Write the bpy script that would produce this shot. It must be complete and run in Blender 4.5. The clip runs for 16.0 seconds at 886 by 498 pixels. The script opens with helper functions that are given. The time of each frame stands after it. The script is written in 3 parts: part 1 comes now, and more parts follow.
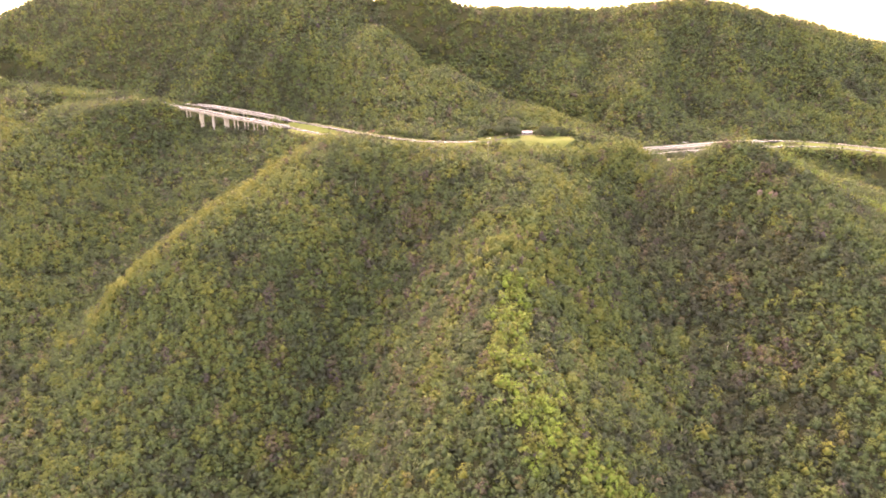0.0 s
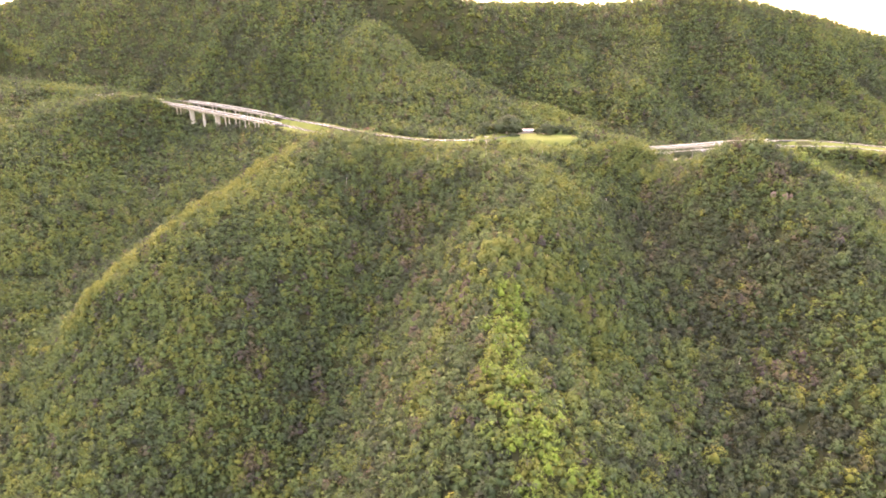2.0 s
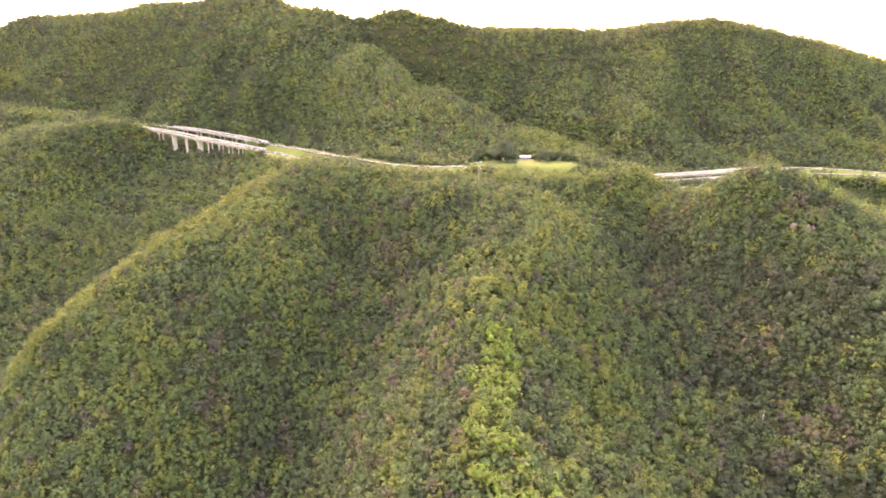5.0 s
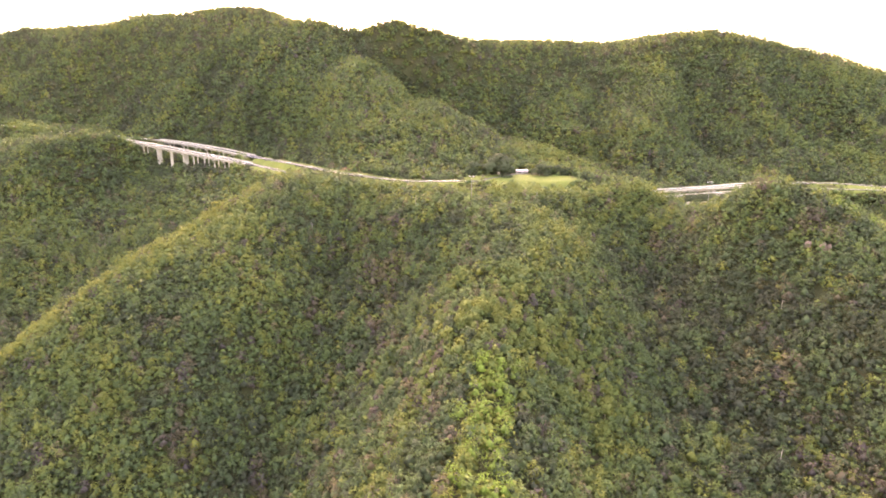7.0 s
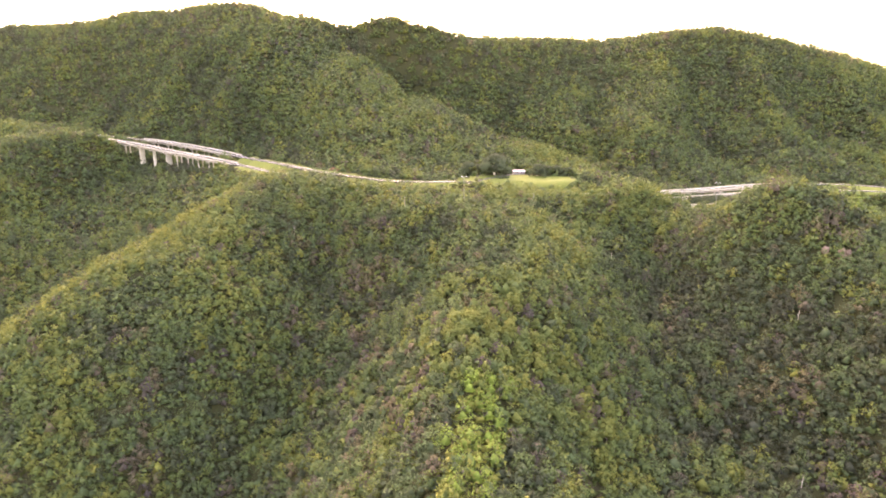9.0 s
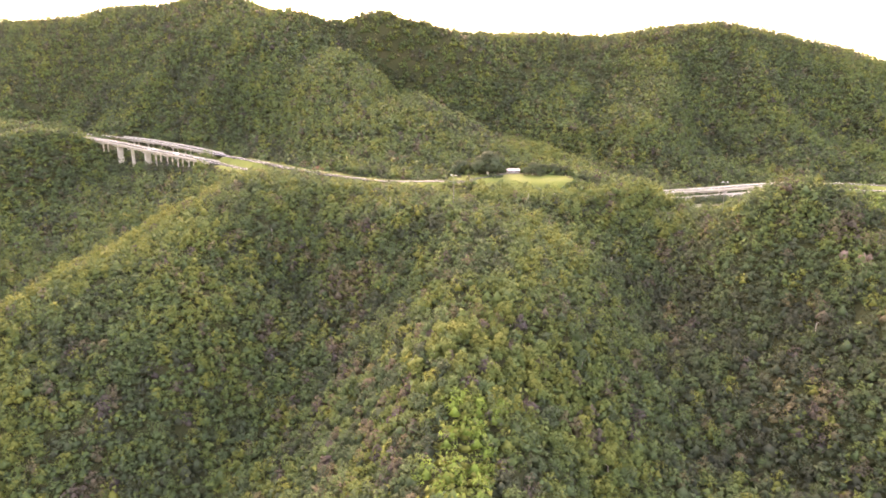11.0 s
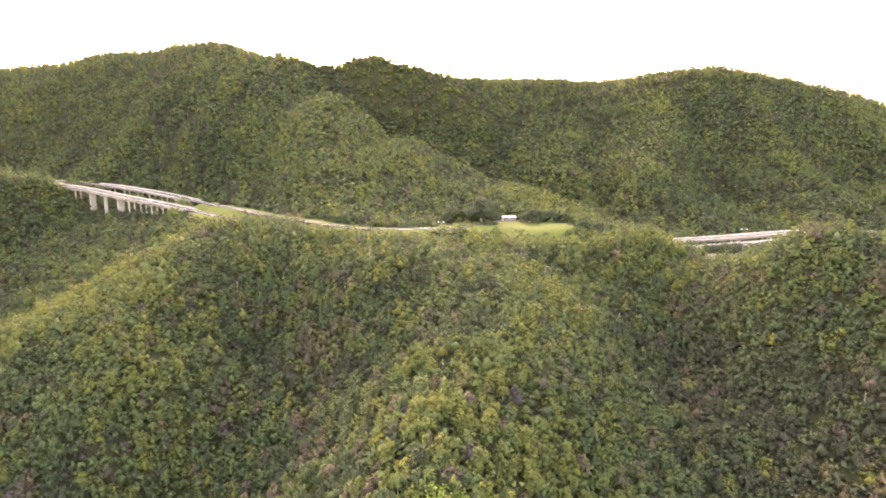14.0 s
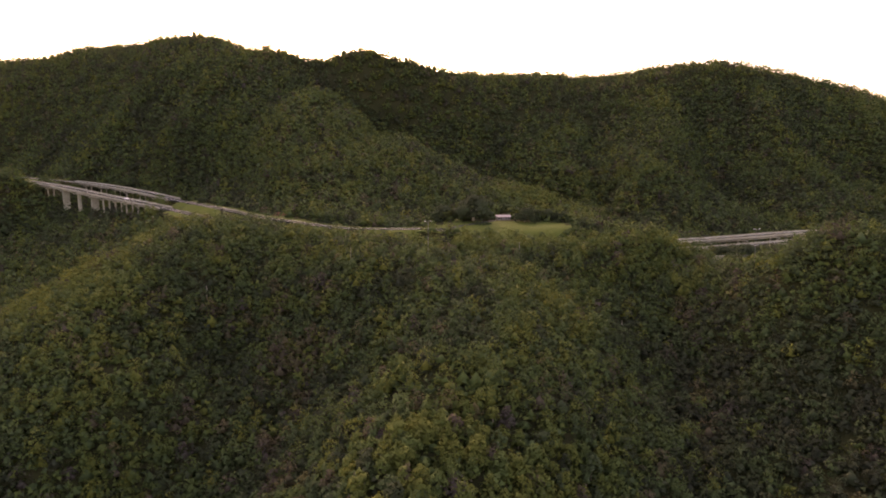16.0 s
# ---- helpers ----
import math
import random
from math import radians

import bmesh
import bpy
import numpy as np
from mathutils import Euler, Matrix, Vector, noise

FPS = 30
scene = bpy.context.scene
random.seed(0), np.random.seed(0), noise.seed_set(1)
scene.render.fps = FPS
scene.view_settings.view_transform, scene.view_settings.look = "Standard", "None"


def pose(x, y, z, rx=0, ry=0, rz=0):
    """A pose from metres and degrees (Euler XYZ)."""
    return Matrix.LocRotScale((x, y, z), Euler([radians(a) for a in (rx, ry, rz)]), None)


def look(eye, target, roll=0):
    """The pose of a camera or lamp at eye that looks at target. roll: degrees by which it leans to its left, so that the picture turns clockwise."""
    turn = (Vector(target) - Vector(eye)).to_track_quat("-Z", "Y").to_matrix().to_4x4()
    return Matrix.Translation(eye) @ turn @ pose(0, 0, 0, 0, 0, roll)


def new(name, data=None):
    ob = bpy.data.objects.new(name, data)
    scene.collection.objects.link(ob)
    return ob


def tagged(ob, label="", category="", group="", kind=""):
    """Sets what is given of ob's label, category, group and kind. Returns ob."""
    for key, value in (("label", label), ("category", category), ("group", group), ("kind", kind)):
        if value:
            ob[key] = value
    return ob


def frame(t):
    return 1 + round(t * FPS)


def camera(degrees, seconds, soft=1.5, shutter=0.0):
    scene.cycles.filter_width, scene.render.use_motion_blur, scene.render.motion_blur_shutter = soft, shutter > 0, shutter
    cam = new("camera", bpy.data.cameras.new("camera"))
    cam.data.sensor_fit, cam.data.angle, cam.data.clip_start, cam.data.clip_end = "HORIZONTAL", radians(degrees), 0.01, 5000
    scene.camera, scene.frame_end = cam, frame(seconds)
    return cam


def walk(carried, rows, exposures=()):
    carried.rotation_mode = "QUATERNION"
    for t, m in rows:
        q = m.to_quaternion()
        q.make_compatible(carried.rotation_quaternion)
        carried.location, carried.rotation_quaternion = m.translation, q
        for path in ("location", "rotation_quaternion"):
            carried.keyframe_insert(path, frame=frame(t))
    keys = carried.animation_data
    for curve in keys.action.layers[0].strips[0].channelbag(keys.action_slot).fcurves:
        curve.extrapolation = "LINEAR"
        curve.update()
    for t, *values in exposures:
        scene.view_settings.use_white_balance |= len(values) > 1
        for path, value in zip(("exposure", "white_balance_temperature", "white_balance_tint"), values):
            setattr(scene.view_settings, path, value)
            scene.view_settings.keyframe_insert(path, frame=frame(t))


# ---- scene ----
cam = camera(70.5, 16.0, soft=1.85)
METRES, EYE, TILT, LEAN, TURN = 220.0, 230.0, -17.6, 0.2, 0.0
ROWS = [
    (0.0, 0.0, 0.0, 0.0, 0.0, -0.0, 0.0),
    (0.5, 0.0083, 0.0269, 0.004, 0.04, -0.04, -0.02),
    (1.0, 0.0153, 0.0571, 0.0068, 0.25, -0.05, -0.13),
    (1.5, 0.0237, 0.0863, 0.0111, 0.35, -0.07, -0.21),
    (2.0, 0.0316, 0.1159, 0.0149, 0.34, -0.06, -0.24),
    (2.5, 0.0386, 0.146, 0.0188, 0.37, 0.03, -0.3),
    (3.0, 0.0461, 0.1763, 0.0234, 0.41, 0.48, -0.33),
    (3.5, 0.0541, 0.2065, 0.0279, 0.46, 0.96, -0.34),
    (4.0, 0.0624, 0.2367, 0.031, 0.55, 1.47, -0.35),
    (6.5, 0.0975, 0.3869, 0.0508, 0.6, 3.73, -0.42),
    (7.0, 0.105, 0.4169, 0.0555, 0.6, 3.89, -0.44),
    (7.5, 0.1116, 0.4471, 0.0594, 0.58, 3.89, -0.46),
    (8.0, 0.118, 0.4779, 0.0648, 0.6, 4.06, -0.48),
    (8.5, 0.1244, 0.5077, 0.0692, 0.56, 4.05, -0.48),
    (9.0, 0.1315, 0.5378, 0.0733, 0.59, 4.05, -0.49),
    (11.5, 0.1616, 0.6904, 0.0983, 0.2, 4.06, -0.33),
    (12.0, 0.1677, 0.721, 0.1026, 0.06, 4.08, -0.26),
    (12.5, 0.1731, 0.7503, 0.1069, 0.07, 4.09, -0.26),
    (13.0, 0.179, 0.7813, 0.1135, 0.14, 4.34, -0.28),
    (13.2, 0.1811, 0.794, 0.115, 0.2, 6.2, -0.27),
    (13.3, 0.1822, 0.8005, 0.1155, 0.24, 7.4, -0.27),
    (13.5, 0.1844, 0.814, 0.1168, 0.31, 8.45, -0.27),
    (14.0, 0.189, 0.8446, 0.1211, 0.38, 8.56, -0.35),
    (14.5, 0.1939, 0.875, 0.1259, 0.27, 8.62, -0.37),
    (15.0, 0.1986, 0.9054, 0.1315, -0.05, 8.6, -0.29),
    (15.5, 0.2039, 0.9358, 0.137, 0.01, 8.58, -0.32),
    (16.0, 0.2095, 0.9664, 0.1423, 0.08, 8.59, -0.33),
]
EXPOSURES = [(0.0, 5.3, 11200, 58), (1.0, 5.35, 10500, 52), (5.0, 5.3, 10100, 50), (13.0, 5.1, 9900, 49), (14.5, 4.95, 9900, 49), (15.0, 4.35, 10000, 49), (15.5, 3.65, 10200, 50), (16.0, 2.9, 10500, 51)]
walk(cam, [(t, pose(0, 0, EYE, TILT, LEAN, TURN) @ pose(METRES * x, METRES * y, METRES * z, 90 + pitch, roll, yaw)) for t, x, y, z, yaw, pitch, roll in ROWS], EXPOSURES)

# ---- sky and sun ----
SUN_HEIGHT, SUN_TURN = 26.0, -14.0
world = bpy.data.worlds.new("sky")
scene.world = world
world.use_nodes = True
wn = world.node_tree
sky = wn.nodes.new("ShaderNodeTexSky")
sky.sky_type, sky.sun_disc = "NISHITA", False
sky.sun_elevation, sky.sun_rotation = radians(SUN_HEIGHT), radians(SUN_TURN)
sky.air_density, sky.dust_density, sky.ozone_density = 1.0, 2.2, 1.0
wn.nodes["Background"].inputs["Strength"].default_value = 0.09
wn.links.new(sky.outputs[0], wn.nodes["Background"].inputs["Color"])
sun = new("sun", bpy.data.lights.new("sun", "SUN"))
sun.data.energy, sun.data.angle, sun.data.color = 0.24, radians(40.0), (1.0, 0.96, 0.88)
sun.matrix_world = look((0, 0, 0), (-math.sin(radians(SUN_TURN)), -math.cos(radians(SUN_TURN)), -math.tan(radians(SUN_HEIGHT))))

# ---- materials ----


def material(name):
    """A node material: its tree, its principled shader and a maker of nodes."""
    m = bpy.data.materials.new(name)
    m.use_nodes = True
    t = m.node_tree
    return m, t, t.nodes["Principled BSDF"]


def node(t, kind, **inputs):
    n = t.nodes.new(kind)
    for key, value in inputs.items():
        n.inputs[key.replace("_", " ")].default_value = value
    return n


def ramp(t, source, stops):
    n = t.nodes.new("ShaderNodeValToRGB")
    while len(n.color_ramp.elements) < len(stops):
        n.color_ramp.elements.new(0.5)
    for e, (at, colour) in zip(n.color_ramp.elements, stops):
        e.position, e.color = at, (*colour, 1)
    t.links.new(source, n.inputs[0])
    return n.outputs[0]


def noise_of(t, scale, detail=4.0, coords="Object"):
    tc = t.nodes.new("ShaderNodeTexCoord") if coords != "world" else t.nodes.new("ShaderNodeNewGeometry")
    n = node(t, "ShaderNodeTexNoise", Scale=scale, Detail=detail)
    t.links.new(tc.outputs["Position" if coords == "world" else coords], n.inputs["Vector"])
    return n


def mathn(t, op, a, b):
    n = t.nodes.new("ShaderNodeMath")
    n.operation = op
    for i, v in enumerate((a, b)):
        if isinstance(v, (int, float)):
            n.inputs[i].default_value = v
        else:
            t.links.new(v, n.inputs[i])
    return n.outputs[0]


def scaled(t, colour, factor):
    n = t.nodes.new("ShaderNodeMix")
    n.data_type, n.blend_type = "RGBA", "MULTIPLY"
    n.inputs[0].default_value = 1
    t.links.new(colour, n.inputs[6])
    t.links.new(factor, n.inputs[7])
    return n.outputs[2]


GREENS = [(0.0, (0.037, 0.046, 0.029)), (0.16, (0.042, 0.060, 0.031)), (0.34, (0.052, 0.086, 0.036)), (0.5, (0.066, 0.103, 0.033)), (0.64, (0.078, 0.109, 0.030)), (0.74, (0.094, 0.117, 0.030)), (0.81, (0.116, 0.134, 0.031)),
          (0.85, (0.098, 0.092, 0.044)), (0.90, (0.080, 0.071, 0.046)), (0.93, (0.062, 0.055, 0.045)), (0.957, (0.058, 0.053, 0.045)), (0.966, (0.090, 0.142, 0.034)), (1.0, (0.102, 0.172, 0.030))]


def leaf_material(name, tint):
    """Foliage that lets some light through. tint: "attribute" for the joined woods, "object" for single trees, whose kind stands in the red of their own colour."""
    m, t, p = material(name)
    if tint == "attribute":
        a = t.nodes.new("ShaderNodeAttribute")
        a.attribute_name = "tint"
        value = a.outputs["Fac"]
    else:
        pick = t.nodes.new("ShaderNodeSeparateColor")
        t.links.new(t.nodes.new("ShaderNodeObjectInfo").outputs["Color"], pick.inputs[0])
        value = pick.outputs[0]
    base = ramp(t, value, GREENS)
    island = t.nodes.new("ShaderNodeNewGeometry").outputs["Random Per Island"]
    patch = noise_of(t, 0.35, 3.0, "world").outputs["Fac"]
    light = mathn(t, "ADD", mathn(t, "MULTIPLY", island, 0.14), mathn(t, "ADD", mathn(t, "MULTIPLY", patch, 0.26), 0.8))
    colour = scaled(t, base, light)
    t.links.new(colour, p.inputs["Base Color"])
    p.inputs["Roughness"].default_value = 0.8
    p.inputs["Specular IOR Level"].default_value = 0.06
    tr = t.nodes.new("ShaderNodeBsdfTranslucent")
    t.links.new(colour, tr.inputs["Color"])
    mix = t.nodes.new("ShaderNodeMixShader")
    mix.inputs[0].default_value = 0.3
    t.links.new(p.outputs[0], mix.inputs[1])
    t.links.new(tr.outputs[0], mix.inputs[2])
    t.links.new(mix.outputs[0], t.nodes["Material Output"].inputs["Surface"])
    return m


def earthy(name, stops, scale, rough=0.9, bump=0.4, detail=6.0, coords="world"):
    m, t, p = material(name)
    big, fine = noise_of(t, scale, detail, coords), noise_of(t, scale * 14, 3.0, coords)
    v = mathn(t, "ADD", mathn(t, "MULTIPLY", big.outputs["Fac"], 0.65), mathn(t, "MULTIPLY", fine.outputs["Fac"], 0.35))
    t.links.new(ramp(t, v, stops), p.inputs["Base Color"])
    p.inputs["Roughness"].default_value = rough
    p.inputs["Specular IOR Level"].default_value = 0.05
    b = node(t, "ShaderNodeBump", Strength=bump, Distance=0.3)
    t.links.new(fine.outputs["Fac"], b.inputs["Height"])
    t.links.new(b.outputs[0], p.inputs["Normal"])
    return m


LEAVES = leaf_material("woodland leaves", "attribute")
TREE_LEAVES = leaf_material("tree leaves", "object")
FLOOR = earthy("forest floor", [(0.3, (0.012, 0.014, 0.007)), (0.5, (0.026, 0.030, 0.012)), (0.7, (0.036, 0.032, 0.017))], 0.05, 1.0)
GRASS = earthy("mown grass", [(0.3, (0.042, 0.066, 0.014)), (0.5, (0.056, 0.082, 0.017)), (0.7, (0.076, 0.096, 0.023))], 0.09)
CONCRETE = earthy("weathered concrete", [(0.3, (0.205, 0.20, 0.15)), (0.5, (0.28, 0.275, 0.21)), (0.7, (0.345, 0.34, 0.265))], 0.25, 0.85, 0.15)
ASPHALT = earthy("worn asphalt", [(0.3, (0.034, 0.038, 0.031)), (0.5, (0.046, 0.051, 0.042)), (0.7, (0.058, 0.064, 0.053))], 0.2, 1.0, 0.15)
BARK = earthy("pale bark", [(0.3, (0.14, 0.12, 0.09)), (0.5, (0.26, 0.24, 0.19)), (0.7, (0.38, 0.36, 0.31))], 0.8, 0.9, 0.5)

# ---- lie of the land ----
# crest and valley lines: places along each, with the height of the treetops (or of open ground, where it is mown or paved)
TOPS = dict(
    main_crest=[(-191, 690, 140), (-166, 665, 142), (-143, 650, 143), (-120, 630, 143), (-100, 612, 146), (-92, 603, 157), (-69, 590, 155), (-48, 572, 152), (-25, 558, 151), (-12, 550, 151), (1, 545, 151), (20, 540, 151), (32, 540, 148), (55, 548, 139), (105, 545, 138), (141, 548, 137), (179, 565, 134), (193, 530, 137.5), (203, 495, 152), (211, 491, 159), (220, 492, 162), (232, 493, 164), (250, 492, 161), (268, 488, 153), (286, 480, 141), (308, 470, 129), (330, 455, 118), (380, 420, 85)],
    left_spur=[(-108, 600, 153), (-120, 558, 145), (-142, 510, 126), (-150, 470, 110), (-158, 430, 88), (-163, 382, 61), (-168, 320, 25)],
    left_flank=[(-142, 580, 140), (-159, 556, 131), (-183, 525, 116), (-194, 508, 108), (-208, 490, 99), (-218, 472, 90), (-228, 452, 81), (-240, 430, 69)],
    middle_spur=[(58, 200, 50), (54, 240, 74), (30, 268, 87), (31, 320, 93), (36, 350, 103), (42, 392, 115), (46, 430, 124), (42, 470, 134), (30, 505, 142), (4, 514, 146)],
    middle_gully=[(-70, 250, -5), (-70, 320, 12), (-66, 360, 29), (-62, 385, 47), (-41, 410, 62), (-33, 428, 74), (-26, 455, 91), (-56, 490, 95)],
    gully_head=[(-18, 460, 91), (-10, 490, 120)],
    left_buttress=[(-66, 477, 102), (-90, 440, 95), (-105, 447, 105), (-110, 500, 130)],
    middle_flank=[(-16, 267, 53), (9, 273, 78)],
    right_gully=[(120, 200, 15), (128, 260, 32), (128, 315, 47), (150, 345, 56), (155, 378, 62), (140, 405, 76), (146, 440, 88), (156, 470, 95), (160, 515, 112)],
    middle_right_flank=[(86, 340, 68), (84, 386, 97), (89, 430, 114), (98, 490, 130)],
    right_wall=[(196, 349, 65), (182, 405, 86), (192, 430, 98), (190, 455, 111), (197, 485, 138)],
    right_spur=[(234, 493, 164), (238, 450, 138), (236, 378, 112), (226, 326, 82), (220, 270, 55)],
    left_fold=[(-157, 622, 122), (-177, 598, 111), (-204, 567, 94), (-218, 550, 85), (-233, 532, 74), (-246, 514, 64), (-259, 494, 53), (-275, 472, 38)],
    left_valley=[(-230, 300, 0), (-270, 400, 18), (-300, 500, 40), (-285, 570, 66), (-250, 630, 98), (-225, 680, 130)],
    left_slope=[(-367, 585, 81), (-307, 666, 99), (-345, 722, 124), (-322, 748, 139)],
    under_viaduct=[(-335, 782, 163), (-318, 775, 161), (-292, 764, 152), (-261, 748, 146.5), (-232, 733, 145), (-203, 718, 146)],
    left_hump=[(-395, 768, 182), (-370, 769, 181), (-345, 770, 180), (-331, 772, 178), (-325, 776, 170), (-420, 765, 170)],
    left_far_slope=[(-600, 600, 110), (-500, 760, 150), (-640, 880, 178)],
    left_back=[(-800, 1020, 215), (-690, 1040, 225), (-580, 1060, 262)],
    mound=[(37, 570, 144), (50, 572, 149), (83, 574, 149), (100, 575, 150), (116, 576, 152), (133, 579, 154), (150, 582, 154), (170, 582, 152), (180, 581, 147), (186, 580, 140)],
    saddle=[(192, 566, 132), (200, 558, 134), (206, 543, 136)],
    saddle_back=[(204, 578, 132), (214, 580, 131), (226, 588, 129), (240, 594, 128)],
    right_low=[(373, 520, 112), (402, 560, 108), (430, 590, 105), (520, 520, 100)],
    behind_knoll=[(250, 580, 128), (300, 590, 122), (340, 560, 120)],
    hill_foot=[(-470, 950, 176), (-330, 850, 172), (-240, 812, 167), (-170, 765, 160), (-115, 712, 157), (-60, 672, 157), (-10, 655, 154), (40, 668, 150), (70, 690, 152)],
    hill_shoulder=[(-73, 713, 178), (-69, 770, 203), (-221, 830, 208), (-240, 880, 240), (-255, 940, 290)],
    hill_spur=[(-110, 985, 286), (-88, 955, 264), (-67, 925, 246), (-38, 895, 229), (-6, 865, 210), (19, 840, 198), (52, 812, 186), (78, 795, 176), (104, 780, 166), (127, 765, 160), (150, 750, 155), (166, 735, 147), (173, 712, 141)],
    hill_skyline=[(-740, 1240, 333), (-658, 1230, 335), (-600, 1210, 334), (-544, 1190, 336), (-503, 1180, 346), (-437, 1150, 343), (-381, 1120, 343), (-324, 1080, 347), (-286, 1060, 346), (-239, 1030, 337), (-204, 1010, 322), (-184, 1000, 318), (-167, 1000, 322), (-146, 1000, 313), (-129, 1000, 306), (-112, 1000, 305), (-91, 1000, 306), (-74, 1000, 315), (-55, 1000, 318), (-43, 1000, 313), (-29, 1000, 306), (-15, 1000, 306), (2, 1000, 303), (33, 1000, 294)],
    far_skyline=[(62, 1050, 297), (130, 1070, 297), (205, 1070, 294), (266, 1060, 291), (305, 1010, 294), (397, 1000, 302), (467, 1000, 289), (523, 1000, 278), (585, 1000, 260), (680, 1000, 235), (800, 1000, 200)],
    far_valley=[(205, 715, 136), (190, 750, 137), (120, 960, 225)],
    far_spur=[(303, 1005, 294), (294, 920, 236), (271, 860, 210), (226, 800, 183), (190, 750, 165)],
    far_foot=[(250, 690, 134), (266, 735, 149), (346, 715, 138), (389, 800, 178), (461, 830, 177)],
    far_flank=[(378, 890, 235), (454, 850, 199), (419, 880, 222)],
    far_gully=[(338, 930, 243), (328, 890, 218), (315, 840, 187), (300, 775, 152)],
    skyline_back=[(-300, 1130, 340), (-225, 1090, 322), (-165, 1065, 311), (-130, 1065, 300), (-90, 1065, 299), (-55, 1065, 308), (-25, 1065, 299), (20, 1070, 293)],
    hidden_valley=[(-45, 955, 223), (-11, 930, 201), (22, 905, 186), (59, 880, 173), (88, 862, 161), (116, 845, 150), (142, 825, 144), (166, 805, 138), (188, 785, 129)],
    far_dell=[(263, 985, 258), (221, 935, 222), (181, 890, 195), (148, 850, 170)],
    beyond=[(-900, 1500, 200), (-300, 1500, 210), (300, 1550, 200), (900, 1500, 160)],
    near_plain=[(-900, 100, 30), (-400, 100, 10), (-100, 60, 0), (200, 60, 10), (500, 150, 40), (900, 300, 70), (900, 800, 130)],
    behind=[(-900, -600, 30), (0, -600, 20), (900, -600, 30)],
)
TREETOP = 7.0
# the two carriageways: places along the middle line, with the height of the paving
ROAD_FAR = [(-700, 1040, 184), (-583, 960, 178), (-470, 890, 172), (-380, 850, 167), (-300, 822, 162.5), (-236, 786, 157.5), (-178, 741, 152.6), (-130, 695, 150.8), (-88, 655, 148.8), (-48, 625, 147.2),
            (-18, 609, 146), (14, 606, 145.8), (36, 612, 145.2), (62, 610, 141.2), (92, 606, 138), (130, 610, 136.5), (170, 622, 135), (208, 636, 134), (251, 653, 134), (322, 684, 134), (390, 694, 133), (440, 660, 132), (490, 600, 130), (560, 500, 126)]
ROAD_NEAR = [(-700, 1015, 183), (-583, 930, 178), (-470, 860, 172), (-385, 818, 168), (-335, 791, 165), (-300, 776, 162), (-255, 752, 157), (-205, 726, 152), (-168, 704, 148.3), (-120, 668, 144.5), (-80, 638, 143), (-40, 606, 142.5),
             (-8, 590, 142), (20, 583, 140.5), (60, 585, 138), (110, 589, 135), (160, 599, 133.5), (208, 612, 132), (251, 630, 131.8), (322, 660, 131.8), (390, 668, 131), (425, 645, 131), (470, 585, 129), (540, 490, 125)]


def along(line, step):
    """Places every step metres along a line, smoothed by a spline through its nodes."""
    p = np.array(line, float)
    q = np.vstack([2 * p[0] - p[1], p, 2 * p[-1] - p[-2]])
    out = []
    for i in range(1, len(q) - 2):
        n = max(1, int(np.linalg.norm(q[i + 1] - q[i]) / step))
        u = (np.arange(n) / n)[:, None]
        a, b, c, d = q[i - 1], q[i], q[i + 1], q[i + 2]
        out.append(0.5 * (2 * b + (c - a) * u + (2 * a - 5 * b + 4 * c - d) * u**2 + (3 * b - a - 3 * c + d) * u**3))
    return np.vstack(out + [p[-1:]])


NODES = np.vstack([along(line, 22.0) for line in TOPS.values()])
NODES = NODES[np.unique(np.round(NODES[:, :2] / 6.0), axis=0, return_index=True)[1]]


def spread(a, b):
    return np.sqrt(((a[:, None, :] - b[None, :, :]) ** 2).sum(2) + 16.0)


_K = np.vstack([np.hstack([spread(NODES[:, :2], NODES[:, :2]) - 2.0 * np.eye(len(NODES)), np.ones((len(NODES), 1))]), np.append(np.ones(len(NODES)), 0)[None]])
WEIGHTS = np.linalg.solve(_K, np.append(NODES[:, 2], 0))
FAR_PATH, NEAR_PATH = along(ROAD_FAR, 5.0), along(ROAD_NEAR, 5.0)
BOTH_PATHS = np.vstack([FAR_PATH, NEAR_PATH])
# stretches that stand on piers
SPANS = dict(far=[(-322, -185), (200, 350)], near=[(-345, -176), (196, 350)])


def on_span(x, which):
    return any(a < x < b for a, b in SPANS[which])


ON_GROUND = np.array([not on_span(p[0], "far") for p in FAR_PATH] + [not on_span(p[0], "near") for p in NEAR_PATH])
GROUND_PATH = BOTH_PATHS[ON_GROUND]


def ripple(x, y):
    return (2.0 * np.sin(x / 23 + 1.3 * np.sin(y / 31)) * np.sin(y / 27 + 1.1 * np.sin(x / 37)) + 1.0 * np.sin(x / 9.7 + y / 13.1) * np.sin(y / 11.3 - x / 17.9))


def lawn_amount(x, y):
    """1 where the ground is mown: the lawn by the house, the verges and the strip between the carriageways."""
    lawn = np.clip(1.3 - (np.hypot((x - 84) / 58, (y - 636) / 27) + 0.09 * np.sin(x / 6.1) * np.sin(y / 5.3 + x / 9) + 0.05 * np.sin(x / 2.9 + y / 3.7)) ** 3, 0, 1)
    d = distance_to(GROUND_PATH, x, y)[0]
    return np.maximum(lawn, np.clip((np.where((x < -430) | ((x < -345) & (y < 795)) | ((x > 45) & (x < 200)), 6.0, np.where((x < -345) & (x > -398), 18.0, 13.0)) - d) / 2.0, 0, 1))


